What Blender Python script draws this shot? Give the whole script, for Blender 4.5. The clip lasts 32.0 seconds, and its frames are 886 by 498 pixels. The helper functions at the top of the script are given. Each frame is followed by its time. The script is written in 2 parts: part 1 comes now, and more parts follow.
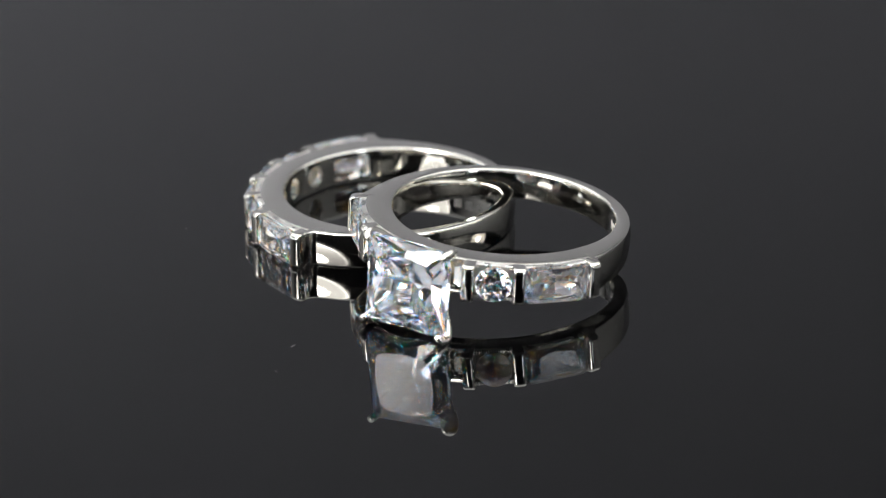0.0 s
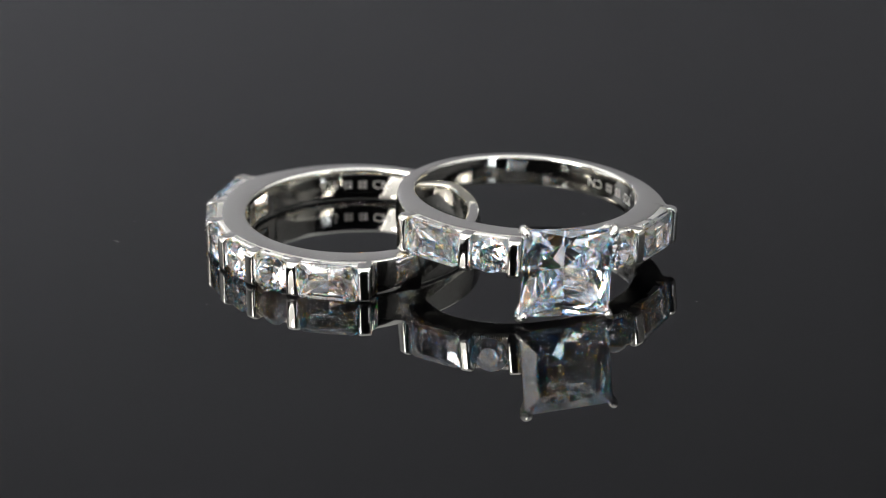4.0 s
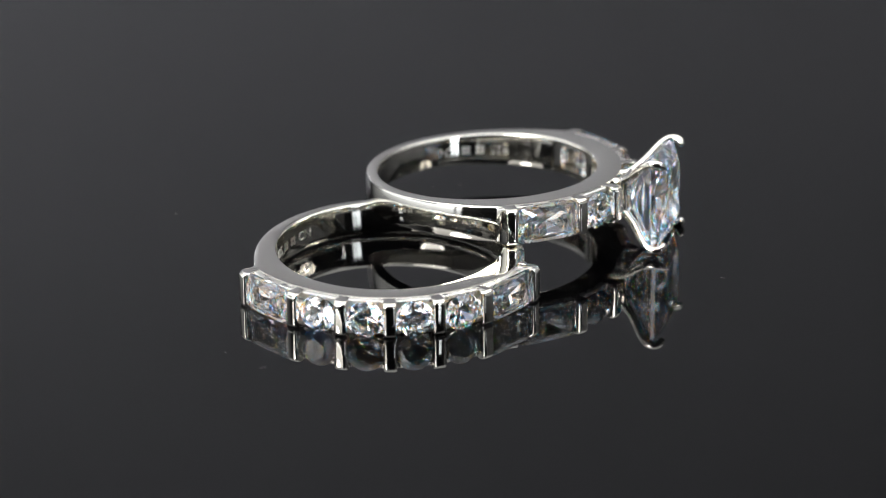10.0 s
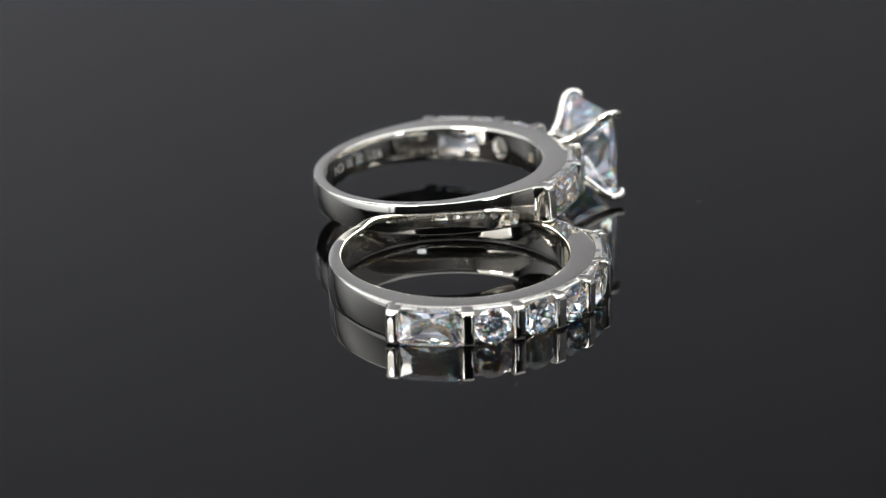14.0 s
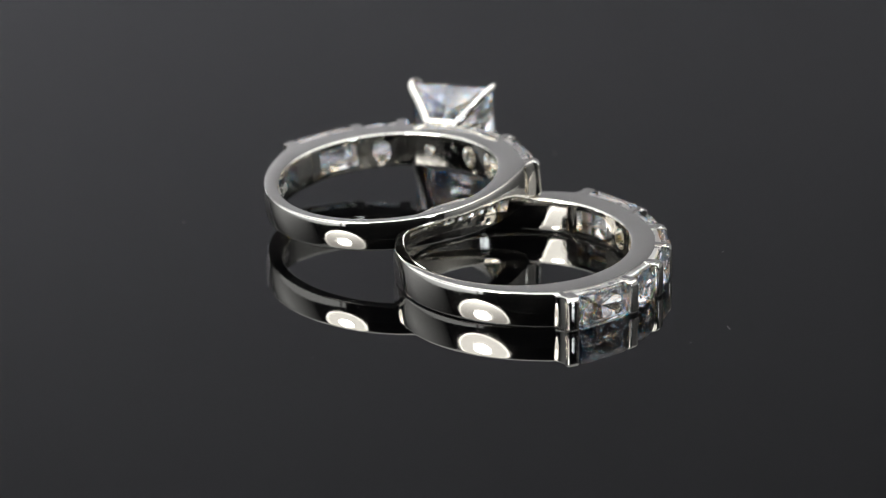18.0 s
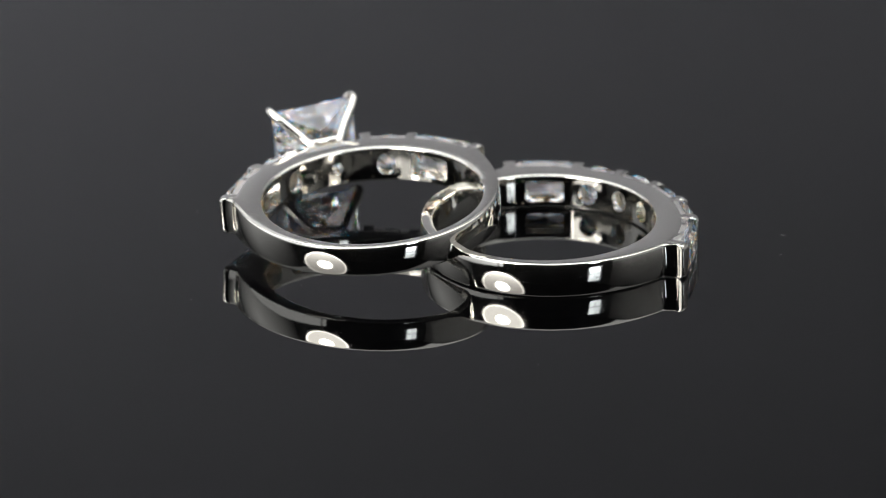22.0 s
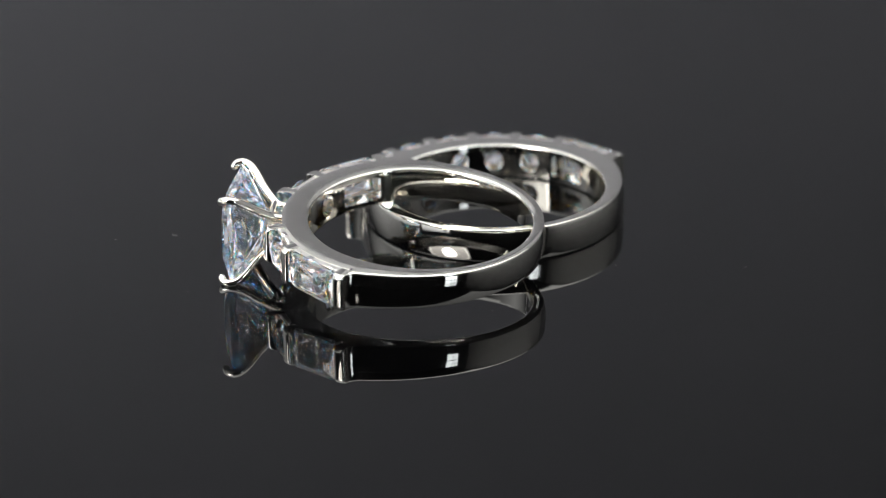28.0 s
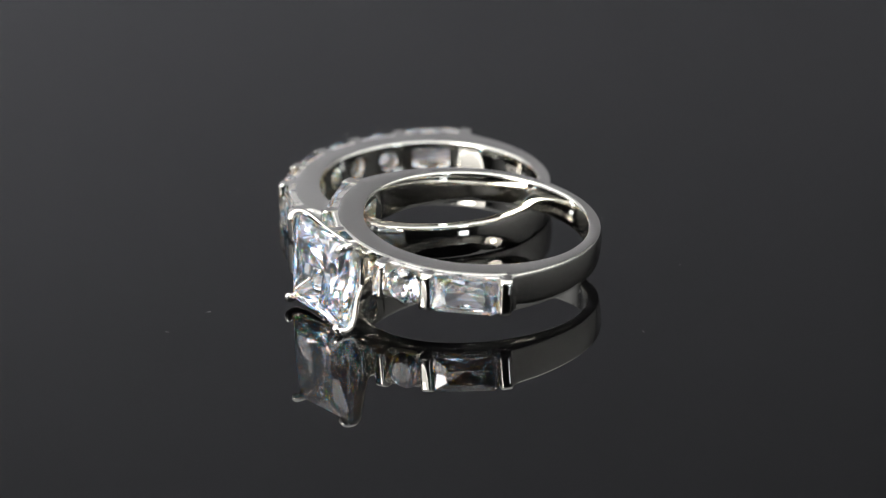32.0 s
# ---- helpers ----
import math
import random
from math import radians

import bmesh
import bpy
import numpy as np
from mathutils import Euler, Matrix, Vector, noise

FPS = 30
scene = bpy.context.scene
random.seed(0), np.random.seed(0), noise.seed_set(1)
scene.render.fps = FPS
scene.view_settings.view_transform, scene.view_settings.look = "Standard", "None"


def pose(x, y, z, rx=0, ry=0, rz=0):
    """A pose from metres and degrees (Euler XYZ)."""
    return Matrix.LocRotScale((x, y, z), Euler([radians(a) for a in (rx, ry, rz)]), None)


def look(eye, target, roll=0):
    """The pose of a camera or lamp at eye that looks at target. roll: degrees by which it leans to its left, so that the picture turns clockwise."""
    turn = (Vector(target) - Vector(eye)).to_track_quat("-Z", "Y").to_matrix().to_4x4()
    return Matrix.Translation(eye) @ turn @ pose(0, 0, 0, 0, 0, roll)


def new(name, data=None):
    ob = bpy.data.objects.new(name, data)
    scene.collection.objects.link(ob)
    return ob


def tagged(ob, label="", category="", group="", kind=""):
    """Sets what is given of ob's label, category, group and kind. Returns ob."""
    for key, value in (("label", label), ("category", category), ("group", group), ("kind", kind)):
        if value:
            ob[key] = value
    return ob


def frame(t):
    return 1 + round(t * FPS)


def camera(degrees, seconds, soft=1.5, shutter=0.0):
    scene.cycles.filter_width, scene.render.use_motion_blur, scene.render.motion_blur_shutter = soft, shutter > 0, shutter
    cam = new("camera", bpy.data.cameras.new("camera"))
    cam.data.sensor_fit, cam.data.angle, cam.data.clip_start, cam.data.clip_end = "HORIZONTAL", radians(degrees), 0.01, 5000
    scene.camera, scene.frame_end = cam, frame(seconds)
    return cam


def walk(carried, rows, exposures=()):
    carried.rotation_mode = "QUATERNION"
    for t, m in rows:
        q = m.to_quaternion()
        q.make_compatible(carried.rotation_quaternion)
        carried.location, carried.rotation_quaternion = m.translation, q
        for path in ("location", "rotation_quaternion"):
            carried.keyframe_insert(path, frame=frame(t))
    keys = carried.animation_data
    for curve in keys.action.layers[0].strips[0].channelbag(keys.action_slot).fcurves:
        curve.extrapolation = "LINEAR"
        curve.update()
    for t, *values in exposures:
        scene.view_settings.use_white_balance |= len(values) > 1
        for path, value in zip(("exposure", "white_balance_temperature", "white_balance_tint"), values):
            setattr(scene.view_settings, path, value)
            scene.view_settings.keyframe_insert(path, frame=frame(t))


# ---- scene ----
MM = 0.001
cam = camera(11.79, 32.0, 1.0)
TURN = 10.486                     # degrees a second of the turntable
EYE, TARGET, ROLL = (0.0, -0.29018, 0.12049), (-0.000487, -0.000088, -0.00021), -0.658
walk(cam, [(0.0, look(EYE, TARGET, ROLL)), (32.0, look(EYE, TARGET, ROLL))])
cam.data.dof.use_dof = True
cam.data.dof.focus_distance = 0.306
cam.data.dof.aperture_fstop = 34.0
scene.view_settings.exposure = 0.17
scene.cycles.max_bounces, scene.cycles.transmission_bounces, scene.cycles.glossy_bounces = 24, 24, 16

# ---- light ----
world = bpy.data.worlds.new("studio_world")
world.use_nodes = True
world.node_tree.nodes["Background"].inputs[0].default_value = (0.5, 0.5, 0.52, 1)
world.node_tree.nodes["Background"].inputs[1].default_value = 0.05
scene.world = world


# ---- materials ----
def nodes_of(name):
    m = bpy.data.materials.new(name)
    m.use_nodes = True
    t = m.node_tree
    return m, t, t.nodes["Principled BSDF"]


def add(t, kind, **sets):
    n = t.nodes.new(kind)
    for k, val in sets.items():
        n.inputs[k.replace("_", " ")].default_value = val
    return n


def paint(name, colour, rough=0.7, grain=60.0, spread=0.12, bump=0.02):
    m, t, b = nodes_of(name)
    tc = t.nodes.new("ShaderNodeTexCoord")
    n1 = add(t, "ShaderNodeTexNoise", Scale=grain, Detail=6.0)
    n2 = add(t, "ShaderNodeTexNoise", Scale=grain / 25, Detail=3.0)
    t.links.new(tc.outputs["Object"], n1.inputs["Vector"])
    t.links.new(tc.outputs["Object"], n2.inputs["Vector"])
    mix = t.nodes.new("ShaderNodeMath")
    mix.operation = "ADD"
    t.links.new(n1.outputs["Fac"], mix.inputs[0])
    t.links.new(n2.outputs["Fac"], mix.inputs[1])
    ramp = t.nodes.new("ShaderNodeValToRGB")
    ramp.color_ramp.elements[0].position, ramp.color_ramp.elements[1].position = 0.3, 1.0
    half = t.nodes.new("ShaderNodeMath")
    half.operation = "MULTIPLY"
    half.inputs[1].default_value = 0.65
    t.links.new(mix.outputs[0], half.inputs[0])
    t.links.new(half.outputs[0], ramp.inputs[0])
    ramp.color_ramp.elements[0].color = (*[c * (1 - spread) for c in colour], 1)
    ramp.color_ramp.elements[1].color = (*[min(1, c * (1 + spread)) for c in colour], 1)
    t.links.new(ramp.outputs[0], b.inputs["Base Color"])
    b.inputs["Roughness"].default_value = rough
    bm_ = add(t, "ShaderNodeBump", Strength=bump)
    t.links.new(n1.outputs["Fac"], bm_.inputs["Height"])
    t.links.new(bm_.outputs[0], b.inputs["Normal"])
    return m


def polished(name, colour, rough, scratch=0.03):
    """Rhodium-plated silver: mirror polish, faint wear in the gloss and hairline relief."""
    m, t, b = nodes_of(name)
    b.inputs["Metallic"].default_value = 1.0
    b.inputs["Base Color"].default_value = (*colour, 1)
    tc = t.nodes.new("ShaderNodeTexCoord")
    n1 = add(t, "ShaderNodeTexNoise", Scale=900.0, Detail=4.0)
    n2 = add(t, "ShaderNodeTexNoise", Scale=260.0, Detail=2.0)
    t.links.new(tc.outputs["Object"], n1.inputs["Vector"])
    t.links.new(tc.outputs["Object"], n2.inputs["Vector"])
    rng = t.nodes.new("ShaderNodeMapRange")
    rng.inputs["From Min"].default_value, rng.inputs["From Max"].default_value = 0.3, 0.75
    rng.inputs["To Min"].default_value, rng.inputs["To Max"].default_value = rough * 0.6, rough * 1.7
    t.links.new(n1.outputs["Fac"], rng.inputs["Value"])
    t.links.new(rng.outputs[0], b.inputs["Roughness"])
    bp = add(t, "ShaderNodeBump", Strength=scratch, Distance=0.0004)
    t.links.new(n2.outputs["Fac"], bp.inputs["Height"])
    t.links.new(bp.outputs[0], b.inputs["Normal"])
    return m


def crystal(name, ior, spread, fire, haze, tint):
    """Cubic zirconia: clear glass of high index; a share of the light splits into a warm and a cool ray, another is blurred by fine polish haze."""
    m, t, b = nodes_of(name)
    out = t.nodes["Material Output"]
    t.nodes.remove(b)
    last = add(t, "ShaderNodeBsdfGlass", IOR=ior, Roughness=0.0)
    last.inputs["Color"].default_value = (*[c - haze - fire for c in tint], 1)
    coats = [(ior, 0.16, (haze, haze, haze)), (ior - spread, 0.0, (fire, fire * 0.43, 0.0)), (ior + spread, 0.0, (0.0, fire * 0.48, fire))]
    for index, rough, share in coats:
        g = add(t, "ShaderNodeBsdfGlass", IOR=index, Roughness=rough)
        g.inputs["Color"].default_value = (*share, 1)
        a = t.nodes.new("ShaderNodeAddShader")
        t.links.new(last.outputs[0], a.inputs[0])
        t.links.new(g.outputs[0], a.inputs[1])
        last = a
    t.links.new(last.outputs[0], out.inputs["Surface"])
    return m


def glow(name, colour, strength):
    m, t, b = nodes_of(name)
    out = t.nodes["Material Output"]
    t.nodes.remove(b)
    e = add(t, "ShaderNodeEmission", Strength=strength)
    e.inputs["Color"].default_value = (*colour, 1)
    t.links.new(e.outputs[0], out.inputs["Surface"])
    return m


SILVER = polished("polished_silver", (0.875, 0.850, 0.788), 0.06)
SETTING = polished("cast_silver_setting", (0.82, 0.80, 0.76), 0.30, 0.10)
STONE = crystal("cubic_zirconia", 2.16, 0.075, 0.08, 0.12, (0.982, 0.987, 0.996))
CENTRE = crystal("large_cubic_zirconia", 2.16, 0.08, 0.09, 0.06, (0.976, 0.986, 1.0))
STAMP = polished("stamped_recess", (0.88, 0.86, 0.83), 0.36, 0.2)


def acrylic():
    m, t, b = nodes_of("black_acrylic")
    b.inputs["Base Color"].default_value = (0.0006, 0.0006, 0.0007, 1)
    b.inputs["IOR"].default_value = 1.395
    tc = t.nodes.new("ShaderNodeTexCoord")
    n = add(t, "ShaderNodeTexNoise", Scale=70.0, Detail=3.0)
    t.links.new(tc.outputs["Object"], n.inputs["Vector"])
    rng = t.nodes.new("ShaderNodeMapRange")
    rng.inputs["To Min"].default_value, rng.inputs["To Max"].default_value = 0.004, 0.012
    t.links.new(n.outputs["Fac"], rng.inputs["Value"])
    t.links.new(rng.outputs[0], b.inputs["Roughness"])
    return m


ACRYLIC = acrylic()


# ---- mesh helpers ----
def part(name, bm, material, parent, label="", smooth=None):
    """Links a bmesh as one mesh object under a thing or a part. smooth: the angle above which edges stay sharp."""
    me = bpy.data.meshes.new(name)
    bmesh.ops.recalc_face_normals(bm, faces=bm.faces)
    bm.to_mesh(me)
    bm.free()
    me.materials.append(material)
    if smooth:
        me.shade_smooth()
        me.set_sharp_from_angle(angle=radians(smooth))
    ob = new(name, me)
    ob.parent = parent
    if label:
        tagged(ob, label)
    return ob


def thing(name, label, category, group="", kind=""):
    return tagged(new(name), label, category, group, kind)


def box(bm, lo, hi, m=Matrix(), bevel=0.0, segments=2):
    c = [(a + b) / 2 for a, b in zip(lo, hi)]
    s = [b - a for a, b in zip(lo, hi)]
    made = bmesh.ops.create_cube(bm, size=1.0, matrix=m @ Matrix.LocRotScale(c, None, s))["verts"]
    if bevel:
        edges = list({e for v in made for e in v.link_edges})
        bmesh.ops.bevel(bm, geom=edges, offset=bevel, segments=segments, profile=0.6, affect="EDGES")


def on_ring(r, deg, z):
    """A place on the ring in metres, from millimetres; angle 0 is the middle of the stones."""
    a = radians(deg)
    return (r * math.sin(a) * MM, -r * math.cos(a) * MM, z * MM)


def radial(r, deg, z=0.0):
    """A pose on the ring: x along the band, y across it, z outwards."""
    a = radians(deg)
    m = Matrix(((math.cos(a), 0, math.sin(a)), (math.sin(a), 0, -math.cos(a)), (0, 1, 0))).to_4x4()
    m.translation = on_ring(r, deg, z)
    return m


def tube(bm, path, radii, sides=12, flat=1.0):
    """A rounded bar along a path, closed by domes."""
    pts = [Vector(p) for p in path]
    rows, side = [], None
    first = (pts[1] - pts[0]).normalized()
    last = (pts[-1] - pts[-2]).normalized()
    r0, r1 = radii[0], radii[-1]
    spots = [(pts[0] - first * r0 * math.sin(a), r0 * math.cos(a), first) for a in (1.35, 0.9, 0.45)]
    for i, p in enumerate(pts):
        d = (pts[min(i + 1, len(pts) - 1)] - pts[max(i - 1, 0)]).normalized()
        spots.append((p, radii[i], d))
    spots += [(pts[-1] + last * r1 * math.sin(a), r1 * math.cos(a), last) for a in (0.45, 0.9, 1.35)]
    for p, r, d in spots:
        side = d.orthogonal().normalized() if side is None else (side - d * side.dot(d)).normalized()
        other = d.cross(side)
        rows.append([bm.verts.new(p + (side * math.cos(a) + other * math.sin(a) * flat) * r)
                     for a in (2 * math.pi * k / sides for k in range(sides))])
    for a, b in zip(rows, rows[1:]):
        for k in range(sides):
            bm.faces.new((a[k], a[(k + 1) % sides], b[(k + 1) % sides], b[k]))
    bm.faces.new(rows[0][::-1])
    bm.faces.new(rows[-1])


def curve_points(points, steps):
    """A smooth path (Catmull-Rom) through a few places."""
    p = [Vector(q) for q in points]
    p = [p[0] * 2 - p[1]] + p + [p[-1] * 2 - p[-2]]
    out = []
    for i in range(1, len(p) - 2):
        for k in range(steps):
            t = k / steps
            out.append(0.5 * (2 * p[i] + (p[i + 1] - p[i - 1]) * t + (2 * p[i - 1] - 5 * p[i] + 4 * p[i + 1] - p[i + 2]) * t * t
                              + (3 * p[i] - p[i - 1] - 3 * p[i + 1] + p[i + 2]) * t ** 3))
    return out + [p[-2]]


# ---- stones ----
def hull(points):
    bm = bmesh.new()
    for p in points:
        bm.verts.new([c * MM for c in p])
    bmesh.ops.convex_hull(bm, input=bm.verts)
    loose = [v for v in bm.verts if not v.link_faces]
    bmesh.ops.delete(bm, geom=loose, context="VERTS")
    bmesh.ops.dissolve_limit(bm, angle_limit=radians(0.6), verts=bm.verts, edges=bm.edges)
    return bm


def round_brilliant(r):
    """A round brilliant of radius r millimetres, its girdle at z = 0."""
    def turn(rad, z, n, shift=0.0):
        return [(rad * r * math.cos(2 * math.pi * (k + shift) / n), rad * r * math.sin(2 * math.pi * (k + shift) / n), z * r) for k in range(n)]
    pts = turn(0.58, 0.33, 8) + turn(0.80, 0.215, 8, 0.5) + turn(1.0, 0.03, 16) + turn(1.0, -0.03, 16)
    pts += turn(0.45, -0.53, 8, 0.5) + turn(0.03, -0.86, 8)
    return hull(pts)


def ground(planes):
    """A convex stone, ground facet by facet: planes (azimuth, degrees from level, reach at the girdle, 1 up or -1 down) of a stone with half side 1."""
    bm = bmesh.new()
    bmesh.ops.create_cube(bm, size=6.0)
    for az, tilt, reach, up in planes:
        a, t = radians(az), radians(tilt)
        n = Vector((math.cos(a) * math.sin(t), math.sin(a) * math.sin(t), up * math.cos(t)))
        at = Vector((math.cos(a) * reach, math.sin(a) * reach, -0.09 if up < 0 else 0)) if tilt else Vector((0, 0, reach))
        bmesh.ops.bisect_plane(bm, geom=bm.verts[:] + bm.edges[:] + bm.faces[:], dist=1e-7, plane_co=at, plane_no=n, clear_outer=True)
        rim = [e for e in bm.edges if len(e.link_faces) == 1]
        if rim:
            bmesh.ops.contextual_create(bm, geom=rim)
    return bm


def square_brilliant(a, b, depth, cut=0.0, table=0.20):
    """A brilliant with a square or oblong outline: half sides a and b millimetres, with chevron facets below; cut: how far its corners are trimmed."""
    planes = [(0, 0, table, 1)]
    for q in (0, 90, 180, 270):
        planes += [(q, 90, 1.0, 1), (q, 42, 1.02, 1), (q + 7, 28, 1.114, 1), (q - 7, 28, 1.114, 1), (q + 45, 22, 1.36, 1), (q, 76, 1.003, -1)]
        for side in (1, -1):
            for turn, tilt in ((4, 56), (13, 47), (24, 41)):
                planes.append((q + side * turn, tilt, math.cos(radians(turn)) + math.sin(radians(turn)), -1))
        if cut:
            planes += [(q + 45, 90, 1.414 - cut, 1), (q + 45, 58, 1.414 - cut, -1)]
    bm = ground(planes)
    low = min(v.co.z for v in bm.verts)
    k = min(a, b)
    for v in bm.verts:
        z = v.co.z * depth / -low if v.co.z < 0 else v.co.z * k
        v.co = (v.co.x * a * MM, v.co.y * b * MM, z * MM)
    return bm


# ---- rings ----
CROWN = 0.022                     # millimetres by which the side faces bulge


def inner(r_in, z, h):
    """Radius of the finger side at the height z: it swells a little towards the middle."""
    return r_in - 0.04 * (1 - (z / h) ** 2)


def profile(r_in, r_out, h, round_in=0.16):
    """A band's cross-section, as (radius, height): softened inside, an outside that bulges and rolls over towards the side faces."""
    pts = []

    def arc(cr, cz, rad, a0, a1, n=5):
        for k in range(n + 1):
            a = radians(a0 + (a1 - a0) * k / n)
            pts.append((cr + rad * math.cos(a), cz + rad * math.sin(a)))
    i, z1 = round_in, h - 0.02
    outer = [(r_out + 0.02 + 0.11 * (1 - u * u) - 0.025 * abs(u) ** 24, z1 * u) for u in
             (1, 0.96, 0.92, 0.87, 0.82, 0.76, 0.7, 0.62, 0.52, 0.4, 0.2, 0, -0.2, -0.4, -0.52, -0.62, -0.7, -0.76, -0.82, -0.87, -0.92, -0.96, -1)]
    edge = r_out - 0.045
    crown = [(r_in + i + (edge - r_in - i) * k / 6, h + CROWN * (1 - (k / 3 - 1) ** 2)) for k in range(1, 7)]
    arc(r_in + i, h - i, i, 180, 90)
    pts += crown + outer + [(r, -z) for r, z in crown[::-1]]
    arc(r_in + i, -h + i, i, 270, 180)
    pts += [(inner(r_in, z, h), z) for z in (-0.85 * h, -0.6 * h, -0.3 * h, 0.0, 0.3 * h, 0.6 * h, 0.85 * h)]
    return pts


def sweep(bm, sections):
    """Joins cross-sections [(degrees, points)] into a closed bar."""
    rows = [[bm.verts.new(on_ring(r, deg, z)) for r, z in pts] for deg, pts in sections]
    n = len(rows[0])
    for a, b in zip(rows, rows[1:]):
        for k in range(n):
            bm.faces.new((a[k], a[(k + 1) % n], b[(k + 1) % n], b[k]))
    bm.faces.new(rows[0][::-1])
    bm.faces.new(rows[-1])


def floor_cell(bm, r0, r1, a0, a1, h, hole, steps=36):
    """The inner wall under one stone, pierced: hole is (shape, half width in degrees, half height)."""
    shape, wa, wz = hole
    mid = (a0 + a1) / 2
    loops = []
    for r in (r0, r1):
        inner, outer = [], []
        for k in range(steps):
            t = 2 * math.pi * k / steps
            c, s = math.cos(t), math.sin(t)
            q = 1 / max(abs(c), abs(s))
            if shape == "round":
                inner.append((mid + wa * c, wz * s))
            else:
                inner.append((mid + wa * c * q, wz * s * q))
            outer.append((mid + (a1 - a0) / 2 * c * q, h * s * q))
        loops.append(([bm.verts.new(on_ring(r, a, z)) for a, z in inner], [bm.verts.new(on_ring(r, a, z)) for a, z in outer]))
    (i0, o0), (i1, o1) = loops
    for k in range(steps):
        j = (k + 1) % steps
        bm.faces.new((o0[k], o0[j], i0[j], i0[k]))
        bm.faces.new((o1[j], o1[k], i1[k], i1[j]))
        bm.faces.new((i0[k], i0[j], i1[j], i1[k]))
        bm.faces.new((o0[j], o0[k], o1[k], o1[j]))


def rib(bm, half, reach, depth, foot):
    """A setting bar: z = 0 is its rounded front, y runs across the band; foot: its reach at the back."""
    front = []
    for k in range(17):
        a = math.pi * k / 16
        c, d = math.cos(a), math.sin(a)
        front.append((half * math.copysign(abs(c) ** 0.55, c), -0.30 * (1 - abs(d) ** 0.7)))
    rows, turn = [], 0.36                    # the front rolls over into the side faces
    ends = [(reach - turn + turn * math.sin(a), turn * (1 - math.cos(a))) for a in (0.0, 0.3, 0.6, 0.9, 1.2, 1.45)] + [(reach, turn)]
    for y, drop in [(-y, d) for y, d in ends[::-1]] + [(0, 0.0)] + ends:
        low = max(-foot, min(foot, y))
        row = [(x, y, z - drop) for x, z in front]
        for sx in (-1, 1):
            flank = [(sx * (half - 0.07 * math.sin(math.pi * k / 5)), y + (low - y) * k / 5, -0.3 - drop + (0.3 + drop - depth) * k / 5) for k in (1, 2, 3, 4, 5)]
            row += flank if sx < 0 else flank[::-1]
        rows.append([bm.verts.new([c * MM for c in p]) for p in row])
    n = len(rows[0])
    for a, b in zip(rows, rows[1:]):
        for k in range(n):
            bm.faces.new((a[k], a[(k + 1) % n], b[(k + 1) % n], b[k]))
    bm.faces.new(rows[0][::-1])
    bm.faces.new(rows[-1])


def smoothstep(t):
    t = max(0.0, min(1.0, t))
    return t * t * (3 - 2 * t)


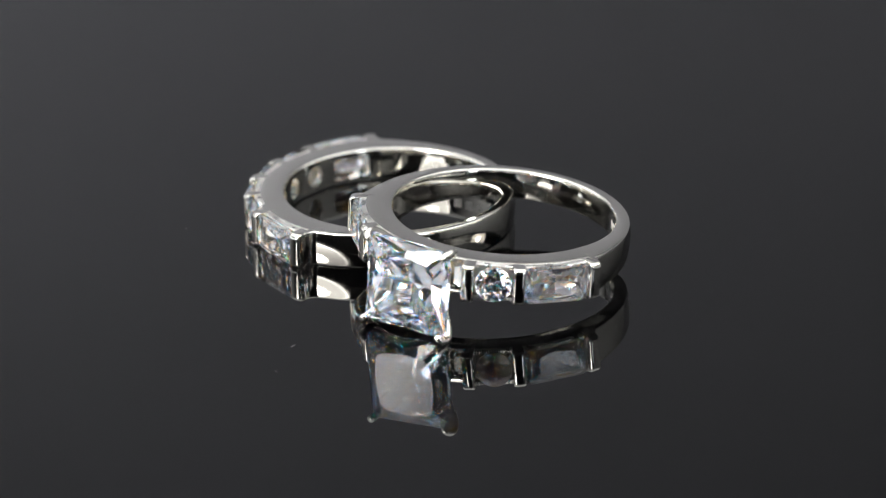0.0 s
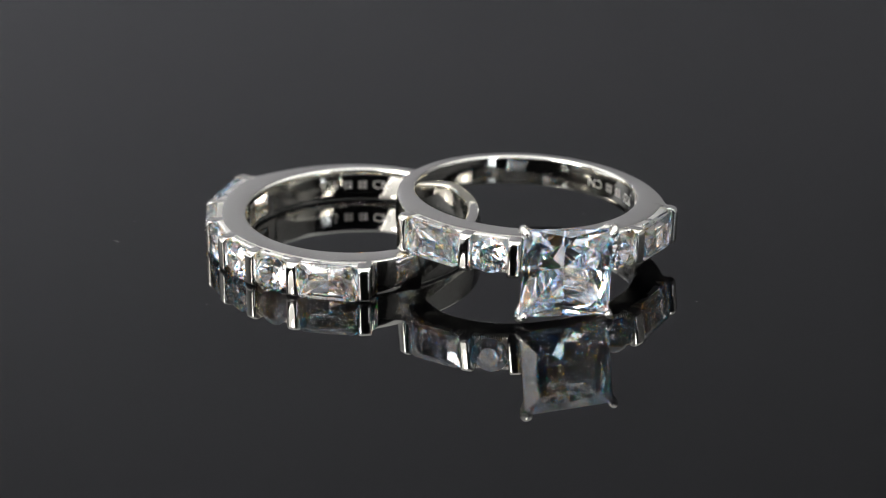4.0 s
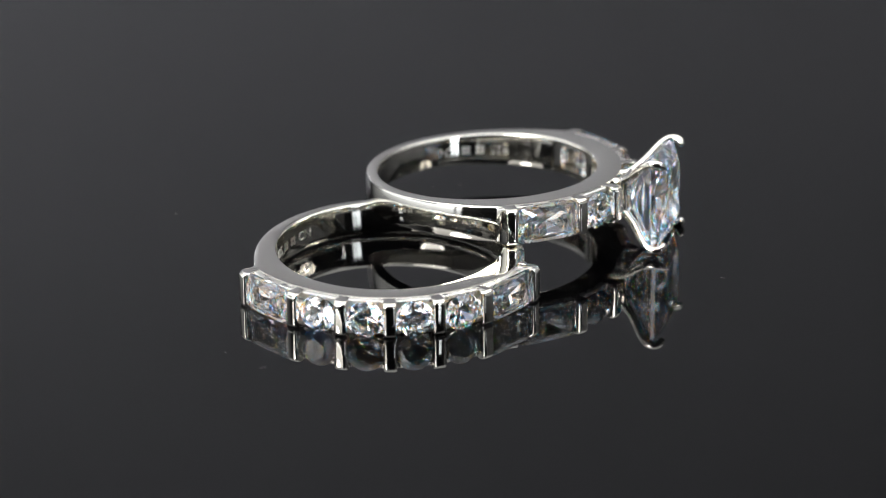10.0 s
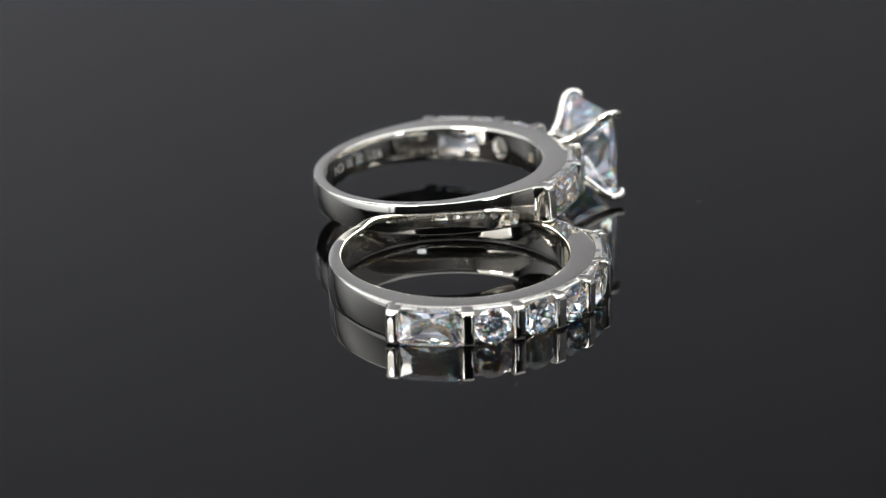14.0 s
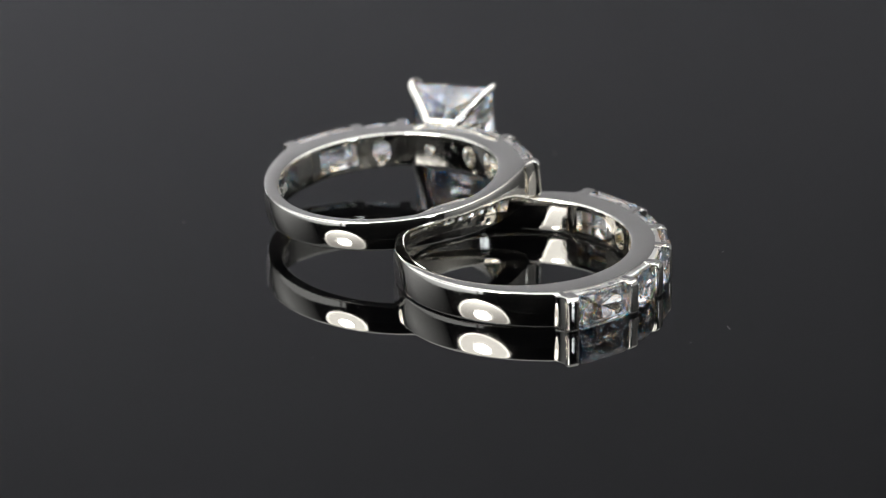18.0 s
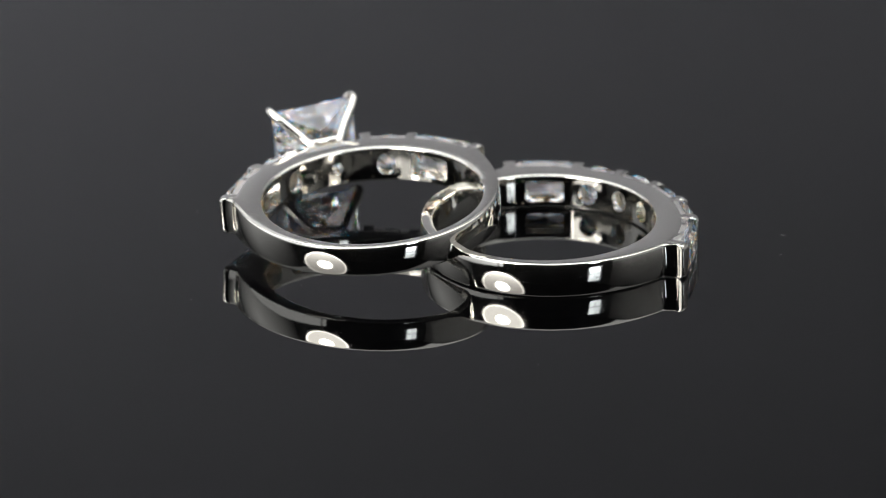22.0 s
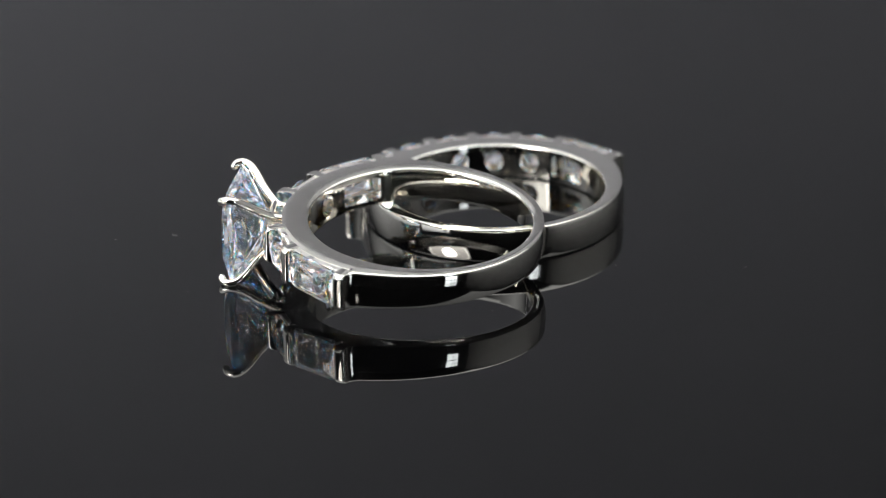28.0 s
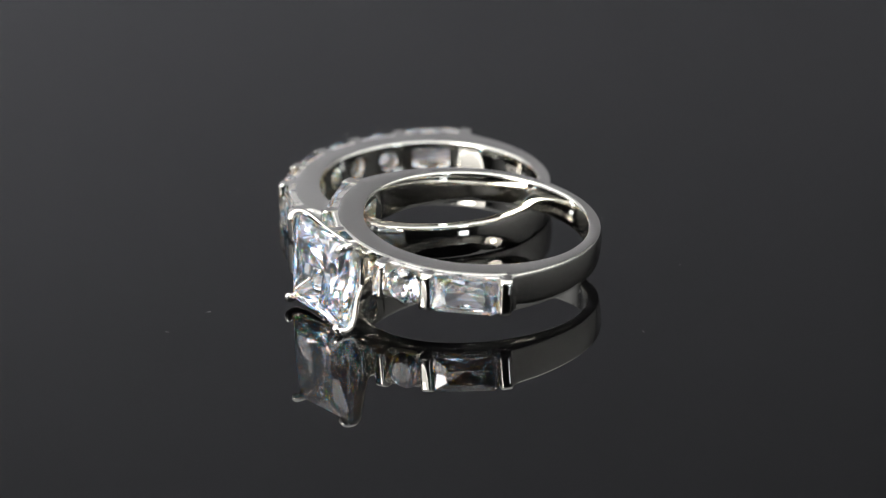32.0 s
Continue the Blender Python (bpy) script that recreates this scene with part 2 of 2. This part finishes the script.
def jewel_ring(name, label, spec):
    """A ring with bar-set stones. All sizes in millimetres and degrees; its own z is the finger's axis, -y the stones' middle."""
    root = thing(name, label, "ring", "bridal ring set")
    r_in, h, hs = spec["r_in"], spec["h"], spec["h_shank"]
    bars = spec["bars"]                      # (angle, outer radius) from the middle to one end
    end, end_r = bars[-1]
    bw = spec["bar_width"]
    rail = spec["rail"]                      # outer radius of the side rails, as a function of the angle
    # shank
    bm = bmesh.new()
    start = end + math.degrees(bw * 0.5 / end_r)
    rows, n = [], 120
    for k in range(n + 1):
        a = start + (360 - 2 * start) * k / n
        away = max(0.0, min(a, 360 - a) - start)
        r_out = spec["r_shank"] + (spec["r_neck"] - spec["r_shank"]) * math.exp(-(away / spec["taper"]))
        rows.append((a, profile(r_in, r_out, hs + (h - hs) * math.exp(-(away / 45) ** 1.5))))
    sweep(bm, rows)
    part("shank", bm, SILVER, root, smooth=38)
    # side rails of the stone section
    for side in (1, -1):
        bm = bmesh.new()
        rows = []
        for k in range(61):
            a = -start + 2 * start * k / 60
            ro, w, c, i = rail(abs(a)), spec["rail_width"], 0.06, 0.16
            pts = [(r_in, h - w), (r_in, h - i - 0.01)]
            pts += [(r_in + i - i * math.cos(t), h - i + i * math.sin(t)) for t in (0.0, 0.39, 0.78, 1.18, 1.57)]
            pts += [(r_in + i + (ro - c - r_in - i) * t / 6, h + CROWN * (1 - (t / 3 - 1) ** 2)) for t in range(1, 6)]
            pts += [(ro - c, h), (ro - c * 0.3, h - c * 0.3), (ro, h - c), (ro, h - w)]
            rows.append((a, [(r, z * side) for r, z in pts]))
        sweep(bm, rows)
        part("side_rail", bm, SILVER, root, smooth=38)
    # pierced inner wall and the bridges between the stones
    hh = h - spec["rail_width"] + 0.02
    for kind, a0, a1 in spec["cells"]:
        for lo, hi in sorted({(a0, a1), (-a1, -a0)}):
            w = (hi - lo) / 2
            hole = ("round", w * 0.62, hh * 0.84) if kind == "round" else ("oblong", w * 0.84, hh * 0.86)
            if kind == "small":
                hole = ("round", 3.0, 0.44)
            bm = bmesh.new()
            floor_cell(bm, r_in, r_in + 0.55, lo, hi, hh, hole)
            part("stone_seat", bm, SILVER, root, "pierced polished wall behind a stone", smooth=30)
            if kind != "small":
                bm = bmesh.new()
                ro = rail(abs(lo + hi) / 2)
                floor_cell(bm, ro - 0.4, ro + 0.12, lo, hi, hh, ("round", math.degrees(1.12 / ro), 0.9 * hh + 0.1) if kind == "round" else ("oblong", w * 0.88, hh * 0.95))
                part("bezel_plate", bm, SETTING, root, "matt cast silver seat round a stone", smooth=30)
    # rough lips on both sides of each stone, filed back to its edge
    shake = random.Random(len(bars))
    for kind, a0, a1 in spec["cells"]:
        for lo, hi in sorted({(a0, a1), (-a1, -a0)} if kind != "small" else ()):
            for side in (1, -1):
                rows, n = [], 34
                for k in range(n + 1):
                    a = lo - 0.3 + (hi - lo + 0.6) * k / n
                    bow = 1 - (2 * k / n - 1) ** 2
                    out = rail(abs(a)) + spec["lip"] - (0.16 * bow if kind == "round" else 0.0) + 0.055 * (k % 2) + shake.uniform(-0.03, 0.03)
                    z0, z1 = h - 0.30, h - 0.015
                    rows.append((a, [(rail(abs(a)) - 0.1, side * z0), (out, side * z0), (out, side * (z1 - 0.07)), (out - 0.08, side * z1), (rail(abs(a)) - 0.1, side * z1)]))
                bm = bmesh.new()
                sweep(bm, rows)
                part("seat_lip", bm, SETTING, root, "rough cast silver edge beside a stone", smooth=30)
    for a0, a1 in sorted(spec["solid"] + [(-b, -a) for a, b in spec["solid"] if a > 0]):
        rows = []
        for k in range(7):
            a = a0 + (a1 - a0) * k / 6
            ro = rail(abs(a)) - 0.03
            rows.append((a, [(r_in, -hh), (ro, -hh), (ro, hh), (r_in, hh)]))
        bm = bmesh.new()
        sweep(bm, rows)
        part("bridge", bm, SILVER, root, smooth=30)
    # bars
    made = {}
    for deg, r in bars:
        for sgn in ((1, -1) if deg else (1,)):
            bm = bmesh.new()
            rib(bm, bw / 2, spec["bar_reach"], r - rail(deg) + 0.35, h - 0.01)
            ob = part("bar", bm, SILVER, root, smooth=50)
            ob.matrix_local = radial(r, sgn * deg)
    # the shoulder that runs down from each end bar to the shank
    for sgn in (1, -1):
        bm = bmesh.new()
        rows = []
        for k in range(17):
            f = k / 16
            away = -1.0 + 5.5 * f
            low = spec["r_shank"] + (spec["r_neck"] - spec["r_shank"]) * math.exp(-(max(away, 0) / spec["taper"]))
            top = low + (end_r - 0.22 - low) * max(0.0, 1 - f) ** 3 - 0.02 * f
            rows.append((sgn * (start + away), profile(r_in + 0.5, top, h - 0.01, 0.05)))
        sweep(bm, rows)
        part("shoulder", bm, SILVER, root, smooth=38)
    # stones
    for kind, deg, r, size in spec["stones"]:
        key = (kind, size)
        for sgn in (1, -1):
            if key not in made:
                bm = round_brilliant(size[0]) if kind == "round" else square_brilliant(size[0], size[1], size[2], 0.12, 0.26)
                ob = part("round_stone" if kind == "round" else "baguette_stone", bm, STONE, root,
                          "clear round brilliant-cut stone" if kind == "round" else "clear oblong brilliant-cut stone")
                made[key] = ob.data
            else:
                ob = new("round_stone" if kind == "round" else "baguette_stone", made[key])
                ob.parent = root
                tagged(ob, "clear round brilliant-cut stone" if kind == "round" else "clear oblong brilliant-cut stone")
            ob.matrix_local = radial(r, sgn * deg) @ pose(0, 0, 0, 0, -sgn * (spec["lean"] if kind != "round" else 0), 0)
    return root


BAND = dict(r_in=8.13, h=1.29, h_shank=1.25, lean=3.0, r_shank=8.83, r_neck=10.25, taper=32, bar_width=0.92, bar_reach=1.305, rail_width=0.34, lip=0.42,
            bars=[(0, 11.11), (18.6, 11.13), (38.3, 11.28), (65.8, 11.6)],
            rail=lambda a: 9.90 + 0.35 * smoothstep((a - 25) / 42),
            cells=[("round", 1.6, 17.0), ("round", 20.2, 36.7), ("oblong", 39.9, 64.0)],
            solid=[(-1.6, 1.6), (17.0, 20.2), (36.7, 39.9), (64.0, 67.4)],
            stones=[("round", 9.3, 10.58, (1.36,)), ("round", 28.5, 10.64, (1.36,)), ("oblong", 52.0, 10.84, (2.2, 1.36, 1.40))])
SOLITAIRE = dict(r_in=8.08, h=1.35, h_shank=1.10, lean=1.5, r_shank=8.83, r_neck=10.3, taper=27, bar_width=0.88, bar_reach=1.365, rail_width=0.34, lip=0.40,
                 bars=[(16.6, 11.34), (35.7, 11.16), (65.6, 11.24)],
                 rail=lambda a: 9.98,
                 cells=[("small", -5.0, 5.0), ("round", 18.3, 34.0), ("oblong", 37.4, 63.8)],
                 solid=[(5.0, 18.3), (34.0, 37.4), (63.8, 67.2)],
                 stones=[("round", 26.1, 10.62, (1.33,)), ("oblong", 50.6, 10.55, (2.3, 1.38, 1.40))])


def stamp(parent, spec, centre, upside):
    """The hallmark struck inside the shank."""
    for text, shift in (("925", -1), ("CN", 1)):
        crv = bpy.data.curves.new("hallmark", "FONT")
        crv.body, crv.size, crv.align_x, crv.align_y, crv.extrude = text, 0.95, "CENTER", "CENTER", 0.05
        tmp = bpy.data.objects.new("hallmark", crv)
        scene.collection.objects.link(tmp)
        me = bpy.data.meshes.new_from_object(tmp.evaluated_get(bpy.context.evaluated_depsgraph_get()))
        bpy.data.objects.remove(tmp)
        bm = bmesh.new()
        bm.from_mesh(me)
        for v in bm.verts:
            x, y, dep = v.co
            x = x + shift * 2.0
            if upside:
                x, y = -x, -y
            # seen from inside the ring, the writing runs against the angle
            v.co = on_ring(inner(spec["r_in"], y, spec["h_shank"]) - 0.012 + dep * 0.2, centre - math.degrees(x / spec["r_in"]), y)
        part("hallmark", bm, STAMP, parent, "struck hallmark inside the shank")
    for shift in (-0.55, 0.55):
        bm = bmesh.new()
        for k in range(4):
            a = math.pi / 4 + k * math.pi / 2
            ring = []
            for j in range(10):
                b = 2 * math.pi * j / 10
                x = shift + 0.24 * math.cos(a) + 0.17 * math.cos(b)
                y = 0.24 * math.sin(a) + 0.17 * math.sin(b)
                ring.append(bm.verts.new(on_ring(inner(spec["r_in"], y, spec["h_shank"]) - 0.012, centre - math.degrees(x / spec["r_in"]), y)))
            bm.faces.new(ring)
        part("hallmark", bm, STAMP, parent, "struck maker's mark inside the shank")


wedding = jewel_ring("wedding_band", "polished silver band with six clear stones, flat on black acrylic", BAND)
engagement = jewel_ring("engagement_ring", "polished silver ring with large square stone, leaning on another band", SOLITAIRE)
stamp(wedding, BAND, -116, False)
stamp(engagement, SOLITAIRE, 112.7, True)


def head(root):
    stone = part("centre_stone", square_brilliant(3.20, 3.20, 3.15, 0.0, 0.20), CENTRE, root, "large clear square princess-cut stone")
    stone.matrix_local = radial(13.45, 0)
    bm = bmesh.new()
    ring = [(sx * 1.25, -10.75, sz * 1.25) for sx, sz in ((1, 1), (-1, 1), (-1, -1), (1, -1))]
    for a, b in zip(ring, ring[1:] + ring[:1]):
        tube(bm, [[c * MM for c in a], [c * MM for c in b]], [0.26 * MM] * 2, 10)
    collar = part("head", bm, SILVER, root, "silver basket that holds the square stone", smooth=40)
    for sx in (1, -1):
        for sz in (1, -1):
            bm = bmesh.new()
            path = curve_points([(sx * x, -y, sz * x) for x, y in ((0.98, 9.95), (1.12, 10.6), (1.9, 11.6), (2.75, 12.38), (3.14, 12.88),
                                                                   (3.27, 13.3), (3.26, 13.62), (3.17, 13.88), (3.02, 13.99))], 5)
            n = len(path)
            tube(bm, [p * MM for p in path], [(0.36 - 0.08 * k / n) * MM for k in range(n)], 12)
            part("prong", bm, SILVER, collar, smooth=60)


head(engagement)


# ---- turntable ----
def disc(bm, r, z0, z1, bevel, n=96):
    prof = [(r - bevel, z1), (r - bevel * 0.3, z1 - bevel * 0.3), (r, z1 - bevel), (r, z0)]
    rows = [[bm.verts.new((q * math.cos(2 * math.pi * k / n), q * math.sin(2 * math.pi * k / n), z)) for k in range(n)] for q, z in prof]
    for a, b in zip(rows, rows[1:]):
        for k in range(n):
            bm.faces.new((a[k], a[(k + 1) % n], b[(k + 1) % n], b[k]))
    bm.faces.new(rows[0])
    bm.faces.new(rows[-1][::-1])


turntable = thing("turntable", "round turntable topped with glossy black acrylic", "turntable")
bm = bmesh.new()
disc(bm, 0.15, -0.004, 0.0, 0.0008)
part("acrylic_top", bm, ACRYLIC, turntable, "mirror-glossy black acrylic disc")
bm = bmesh.new()
disc(bm, 0.14, -0.03, -0.004, 0.002)
part("drum", bm, paint("drum_plastic", (0.03, 0.03, 0.03), 0.5), turntable)

DUST = paint("pale_dust", (0.24, 0.24, 0.24), 0.9)
for x, y, length, turn in ((-16.97, 17.87, 0.5, -78), (-13.79, 19.83, 0.18, 26), (-10.95, -17.4, 0.4, 44), (-0.53, -20.26, 0.14, 20), (-1.35, -22.0, 0.1, 80),
                           (11.9, -4.05, 0.16, 60), (11.8, -1.91, 0.13, 15), (8.1, 9.59, 0.1, 120), (18.7, -8.57, 0.14, -17), (16.63, 3.65, 0.09, 159),
                           (12.4, 17.9, 0.12, 70), (-19.5, 4.2, 0.15, 20), (6.1, -19.4, 0.1, 130), (-12.0, -21.64, 0.14, -3)):
    c, k = Vector((math.cos(radians(turn)), math.sin(radians(turn)), 0)), length / 2 * MM
    bend = Vector((-c.y, c.x, 0)) * length * 0.08 * MM
    bm = bmesh.new()
    at = Vector((x * MM, y * MM, 0.012 * MM))
    tube(bm, [at - c * k, at + bend, at + c * k], [0.010 * MM] * 3, 6)
    part("lint", bm, DUST, turntable, "speck of pale lint on the acrylic")

# ---- studio ----
GREY = paint("backdrop_grey", (0.236, 0.235, 0.253))
WEST_WALL = paint("white_wall", (0.8, 0.8, 0.81))
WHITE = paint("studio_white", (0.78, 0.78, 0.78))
EAST_WALL = paint("east_wall_grey", (0.30, 0.30, 0.303))
DARK = paint("charcoal_curtain", (0.015, 0.015, 0.0155), 0.9)


def slab(name, lo, hi, material, label, category):
    bm = bmesh.new()
    box(bm, lo, hi)
    ob = part(name, bm, material, None)
    return tagged(ob, label, category, kind="structure")


slab("ground", (-1.6, -2, -0.80), (1.6, 2, -0.75), paint("studio_floor", (0.12, 0.12, 0.12)), "dark grey studio floor", "floor")
studio_table = thing("studio_table", "dark matt table under the turntable", "table")
BOARD = paint("table_board", (0.04, 0.04, 0.042), 0.5)
bm = bmesh.new()
box(bm, (-0.6, -0.5, -0.07), (0.6, 0.6, -0.03), bevel=0.004)
part("tabletop", bm, BOARD, studio_table)
for x in (-0.54, 0.54):
    for y in (-0.44, 0.54):
        bm = bmesh.new()
        box(bm, (x - 0.025, y - 0.025, -0.75), (x + 0.025, y + 0.025, -0.07), bevel=0.003)
        part("leg", bm, BOARD, studio_table)
slab("wall_north", (-1.2, 1.6, -0.8), (1.2, 1.7, 1.0), GREY, "plain grey studio wall", "wall")
slab("wall_south", (-1.2, -2.1, -0.8), (1.2, -2.0, 1.0), DARK, "black curtained studio wall", "wall")
# Unseen side walls: west white, east grey, toned to set the bands' reflected brightness.
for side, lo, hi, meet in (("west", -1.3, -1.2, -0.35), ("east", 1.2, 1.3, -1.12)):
    slab("wall_" + side, (lo, meet, -0.8), (hi, 1.7, 1.0), WEST_WALL if side == "west" else EAST_WALL, "unseen side wall, toned for the grey reflections in the bands", "wall")
    slab("wall_" + side + "_curtain", (lo, -2.1, -0.8), (hi, meet, 1.0), DARK, "black curtained studio wall", "wall")
# Front of the ceiling is blackened so the lower bands mirror dark.
slab("ceiling_front", (-1.3, -2.1, 1.0), (1.3, -0.78, 1.1), DARK, "unseen black front of the ceiling, added to darken reflections", "ceiling")
slab("ceiling", (-1.3, -0.78, 1.0), (1.3, 1.7, 1.1), WHITE, "plain white studio ceiling", "ceiling")


def around(azimuth, elevation, distance):
    """A place round the turntable: degrees to the right of the camera's side, and up."""
    a, e = radians(azimuth), radians(elevation)
    return (distance * math.cos(e) * math.sin(a), -distance * math.cos(e) * math.cos(a), distance * math.sin(e))


def lamp_stand(root, eye):
    """A pole down to the studio floor with a round foot; stays upright under the tilted head."""
    bm = bmesh.new()
    bmesh.ops.create_cone(bm, cap_ends=True, segments=20, radius1=0.012, radius2=0.012, depth=eye[2] + 0.74, matrix=pose(0, 0, -(eye[2] + 0.74) / 2))
    bmesh.ops.create_cone(bm, cap_ends=True, segments=32, radius1=0.16, radius2=0.15, depth=0.015, matrix=pose(0, 0, -eye[2] - 0.7425))
    ob = part("stand", bm, paint("stand_black", (0.02, 0.02, 0.02), 0.4), root)
    ob.matrix_local = look(eye, (0, 0, 0)).inverted() @ Matrix.Translation(Vector(eye) + Vector((eye[0], eye[1], 0)).normalized() * 0.2)


def soft_glow(name, colour, strength, reach):
    """A fill glow with a built-in gradient: brightest in its middle, fading out to its edge."""
    m = glow(name, colour, strength)
    t = m.node_tree
    e = t.nodes["Emission"]
    tc = t.nodes.new("ShaderNodeTexCoord")
    size = t.nodes.new("ShaderNodeVectorMath")
    size.operation = "DIVIDE"
    size.inputs[1].default_value = reach
    t.links.new(tc.outputs["Object"], size.inputs[0])
    ball = t.nodes.new("ShaderNodeTexGradient")
    ball.gradient_type = "SPHERICAL"
    t.links.new(size.outputs[0], ball.inputs[0])
    power = t.nodes.new("ShaderNodeMath")
    power.operation = "MULTIPLY"
    power.inputs[1].default_value = strength
    t.links.new(ball.outputs["Fac"], power.inputs[0])
    t.links.new(power.outputs[0], e.inputs["Strength"])
    return m


def octobox(label, eye, radius, colour, strength, core):
    root = thing("octobox", label, "studio light", "studio lights")
    bm = bmesh.new()
    bmesh.ops.create_cone(bm, cap_ends=True, segments=8, radius1=radius * 1.02, radius2=radius * 0.25, depth=0.26, matrix=pose(0, 0, 0.135))
    part("housing", bm, paint("softbox_cloth", (0.02, 0.02, 0.02)), root)
    bm = bmesh.new()
    bmesh.ops.create_cone(bm, cap_ends=True, segments=48, radius1=radius, radius2=radius, depth=0.004, matrix=pose(0, 0, 0.0))
    part("diffuser", bm, glow("diffuser_glow", colour, strength), root)
    bm = bmesh.new()
    bmesh.ops.create_cone(bm, cap_ends=True, segments=40, radius1=core[0], radius2=core[0], depth=0.004, matrix=pose(0, 0, -0.006))
    part("lamp_core", bm, glow("lamp_glow", colour, core[1]), root)
    bm = bmesh.new()
    n = 64
    loops = [[bm.verts.new((q * math.cos(2 * math.pi * k / n), q * math.sin(2 * math.pi * k / n), z)) for k in range(n)]
             for q, z in ((radius * 0.93, -0.003), (radius * 1.01, -0.003), (radius * 1.01, 0.0), (radius * 0.93, 0.0))]
    for a, b in zip(loops, loops[1:] + loops[:1]):
        for k in range(n):
            bm.faces.new((a[k], a[(k + 1) % n], b[(k + 1) % n], b[k]))
    part("bright_rim", bm, glow("rim_glow", colour, strength * 2.4), root)
    lamp_stand(root, eye)
    root.matrix_world = look(eye, (0, 0, 0))
    return root


def light_panel(name, label, eye, target, w, h, colour, strength, stand=True, reach=None):
    root = thing(name, label, "studio light", "studio lights")
    body = bmesh.new()
    box(body, (-w / 2 - 0.01, -h / 2 - 0.01, 0.004), (w / 2 + 0.01, h / 2 + 0.01, 0.06), bevel=0.01)
    part("housing", body, paint("panel_housing", (0.02, 0.02, 0.02)), root)
    bm = bmesh.new()
    box(bm, (-w / 2, -h / 2, -0.004), (w / 2, h / 2, 0.0), bevel=0.0015)
    part("diffuser", bm, soft_glow("fill_glow", colour, strength, reach) if reach else glow("panel_glow", colour, strength), root)
    if stand:
        lamp_stand(root, eye)
    root.matrix_world = look(eye, target)
    return root


octobox("round white softbox on a black stand", around(-45, 33, 1.0), 0.30, (1.0, 0.98, 0.94), 6.6, (0.10, 70))
panes = light_panel("light_panel", "small cool light panel with a barred front on a stand", around(34, 17, 1.1), (0, 0, 0), 0.155, 0.30, (0.85, 0.93, 1.0), 8)
for lo, hi in (((0.002, -0.15), (0.009, 0.15)), ((0.04, -0.15), (0.046, 0.15)), ((-0.0775, -0.01), (0.0775, 0.003)), ((0.009, 0.07), (0.0775, 0.08))):
    bm = bmesh.new()
    box(bm, (lo[0], lo[1], -0.012), (hi[0], hi[1], -0.0045), bevel=0.001)
    part("front_bar", bm, DARK, panes)
# Added helper lamp, kept out of reflections: lifts the left of the backdrop.
light_panel("light_panel", "added unseen light panel that brightens the backdrop from the left", (-0.75, 1.15, 0.28), (-0.42, 1.6, 0.6), 0.3, 0.3, (0.97, 0.98, 1.0), 24)
# Added fill, no known lamp: greys the bands' left sides at low angles.
light_panel("fill_strip", "added low fill strip that greys the left of the bands", (-1.0, -0.3, 0.09), (0, -0.3, 0.09), 1.7, 0.28, (0.95, 0.98, 1.0), 1.3)
# Added unseen glow: its fade gives the bands' left ends their grey gradient.
light_panel("wall_fill", "added fill glow on the west wall for a soft grey reflection", (-1.12, 0.5, 0.56), (0, 0.5, 0.56), 1.75, 0.82, (0.96, 0.98, 1.0), 1.25, False, (0.9, 0.9, 0.9))
light_panel("ceiling_softbox", "large white softbox fixed to the ceiling", (0.0, 0.05, 0.94), (0.0, 0.05, 0), 2.2, 1.6, (0.97, 0.985, 1.0), 1.85, False)


# ---- movement ----
def motions():
    ring_low = pose(-4.115 * MM, 5.58 * MM, 1.115 * MM, 0, 0, 255.8)
    ring_high = (Matrix.Translation((3.86 * MM, -3.95 * MM, 3.12 * MM)) @ Matrix.Rotation(radians(-30.55), 4, "Z")
                 @ Matrix.Rotation(radians(-1.45), 4, "X") @ Matrix.Rotation(radians(3.65), 4, "Y"))
    for ob, rest in ((turntable, pose(0, 0, -0.19 * MM)), (wedding, ring_low), (engagement, ring_high)):
        walk(ob, [(k * 0.5, Matrix.Rotation(radians(TURN * k * 0.5), 4, "Z") @ rest) for k in range(65)])


motions()
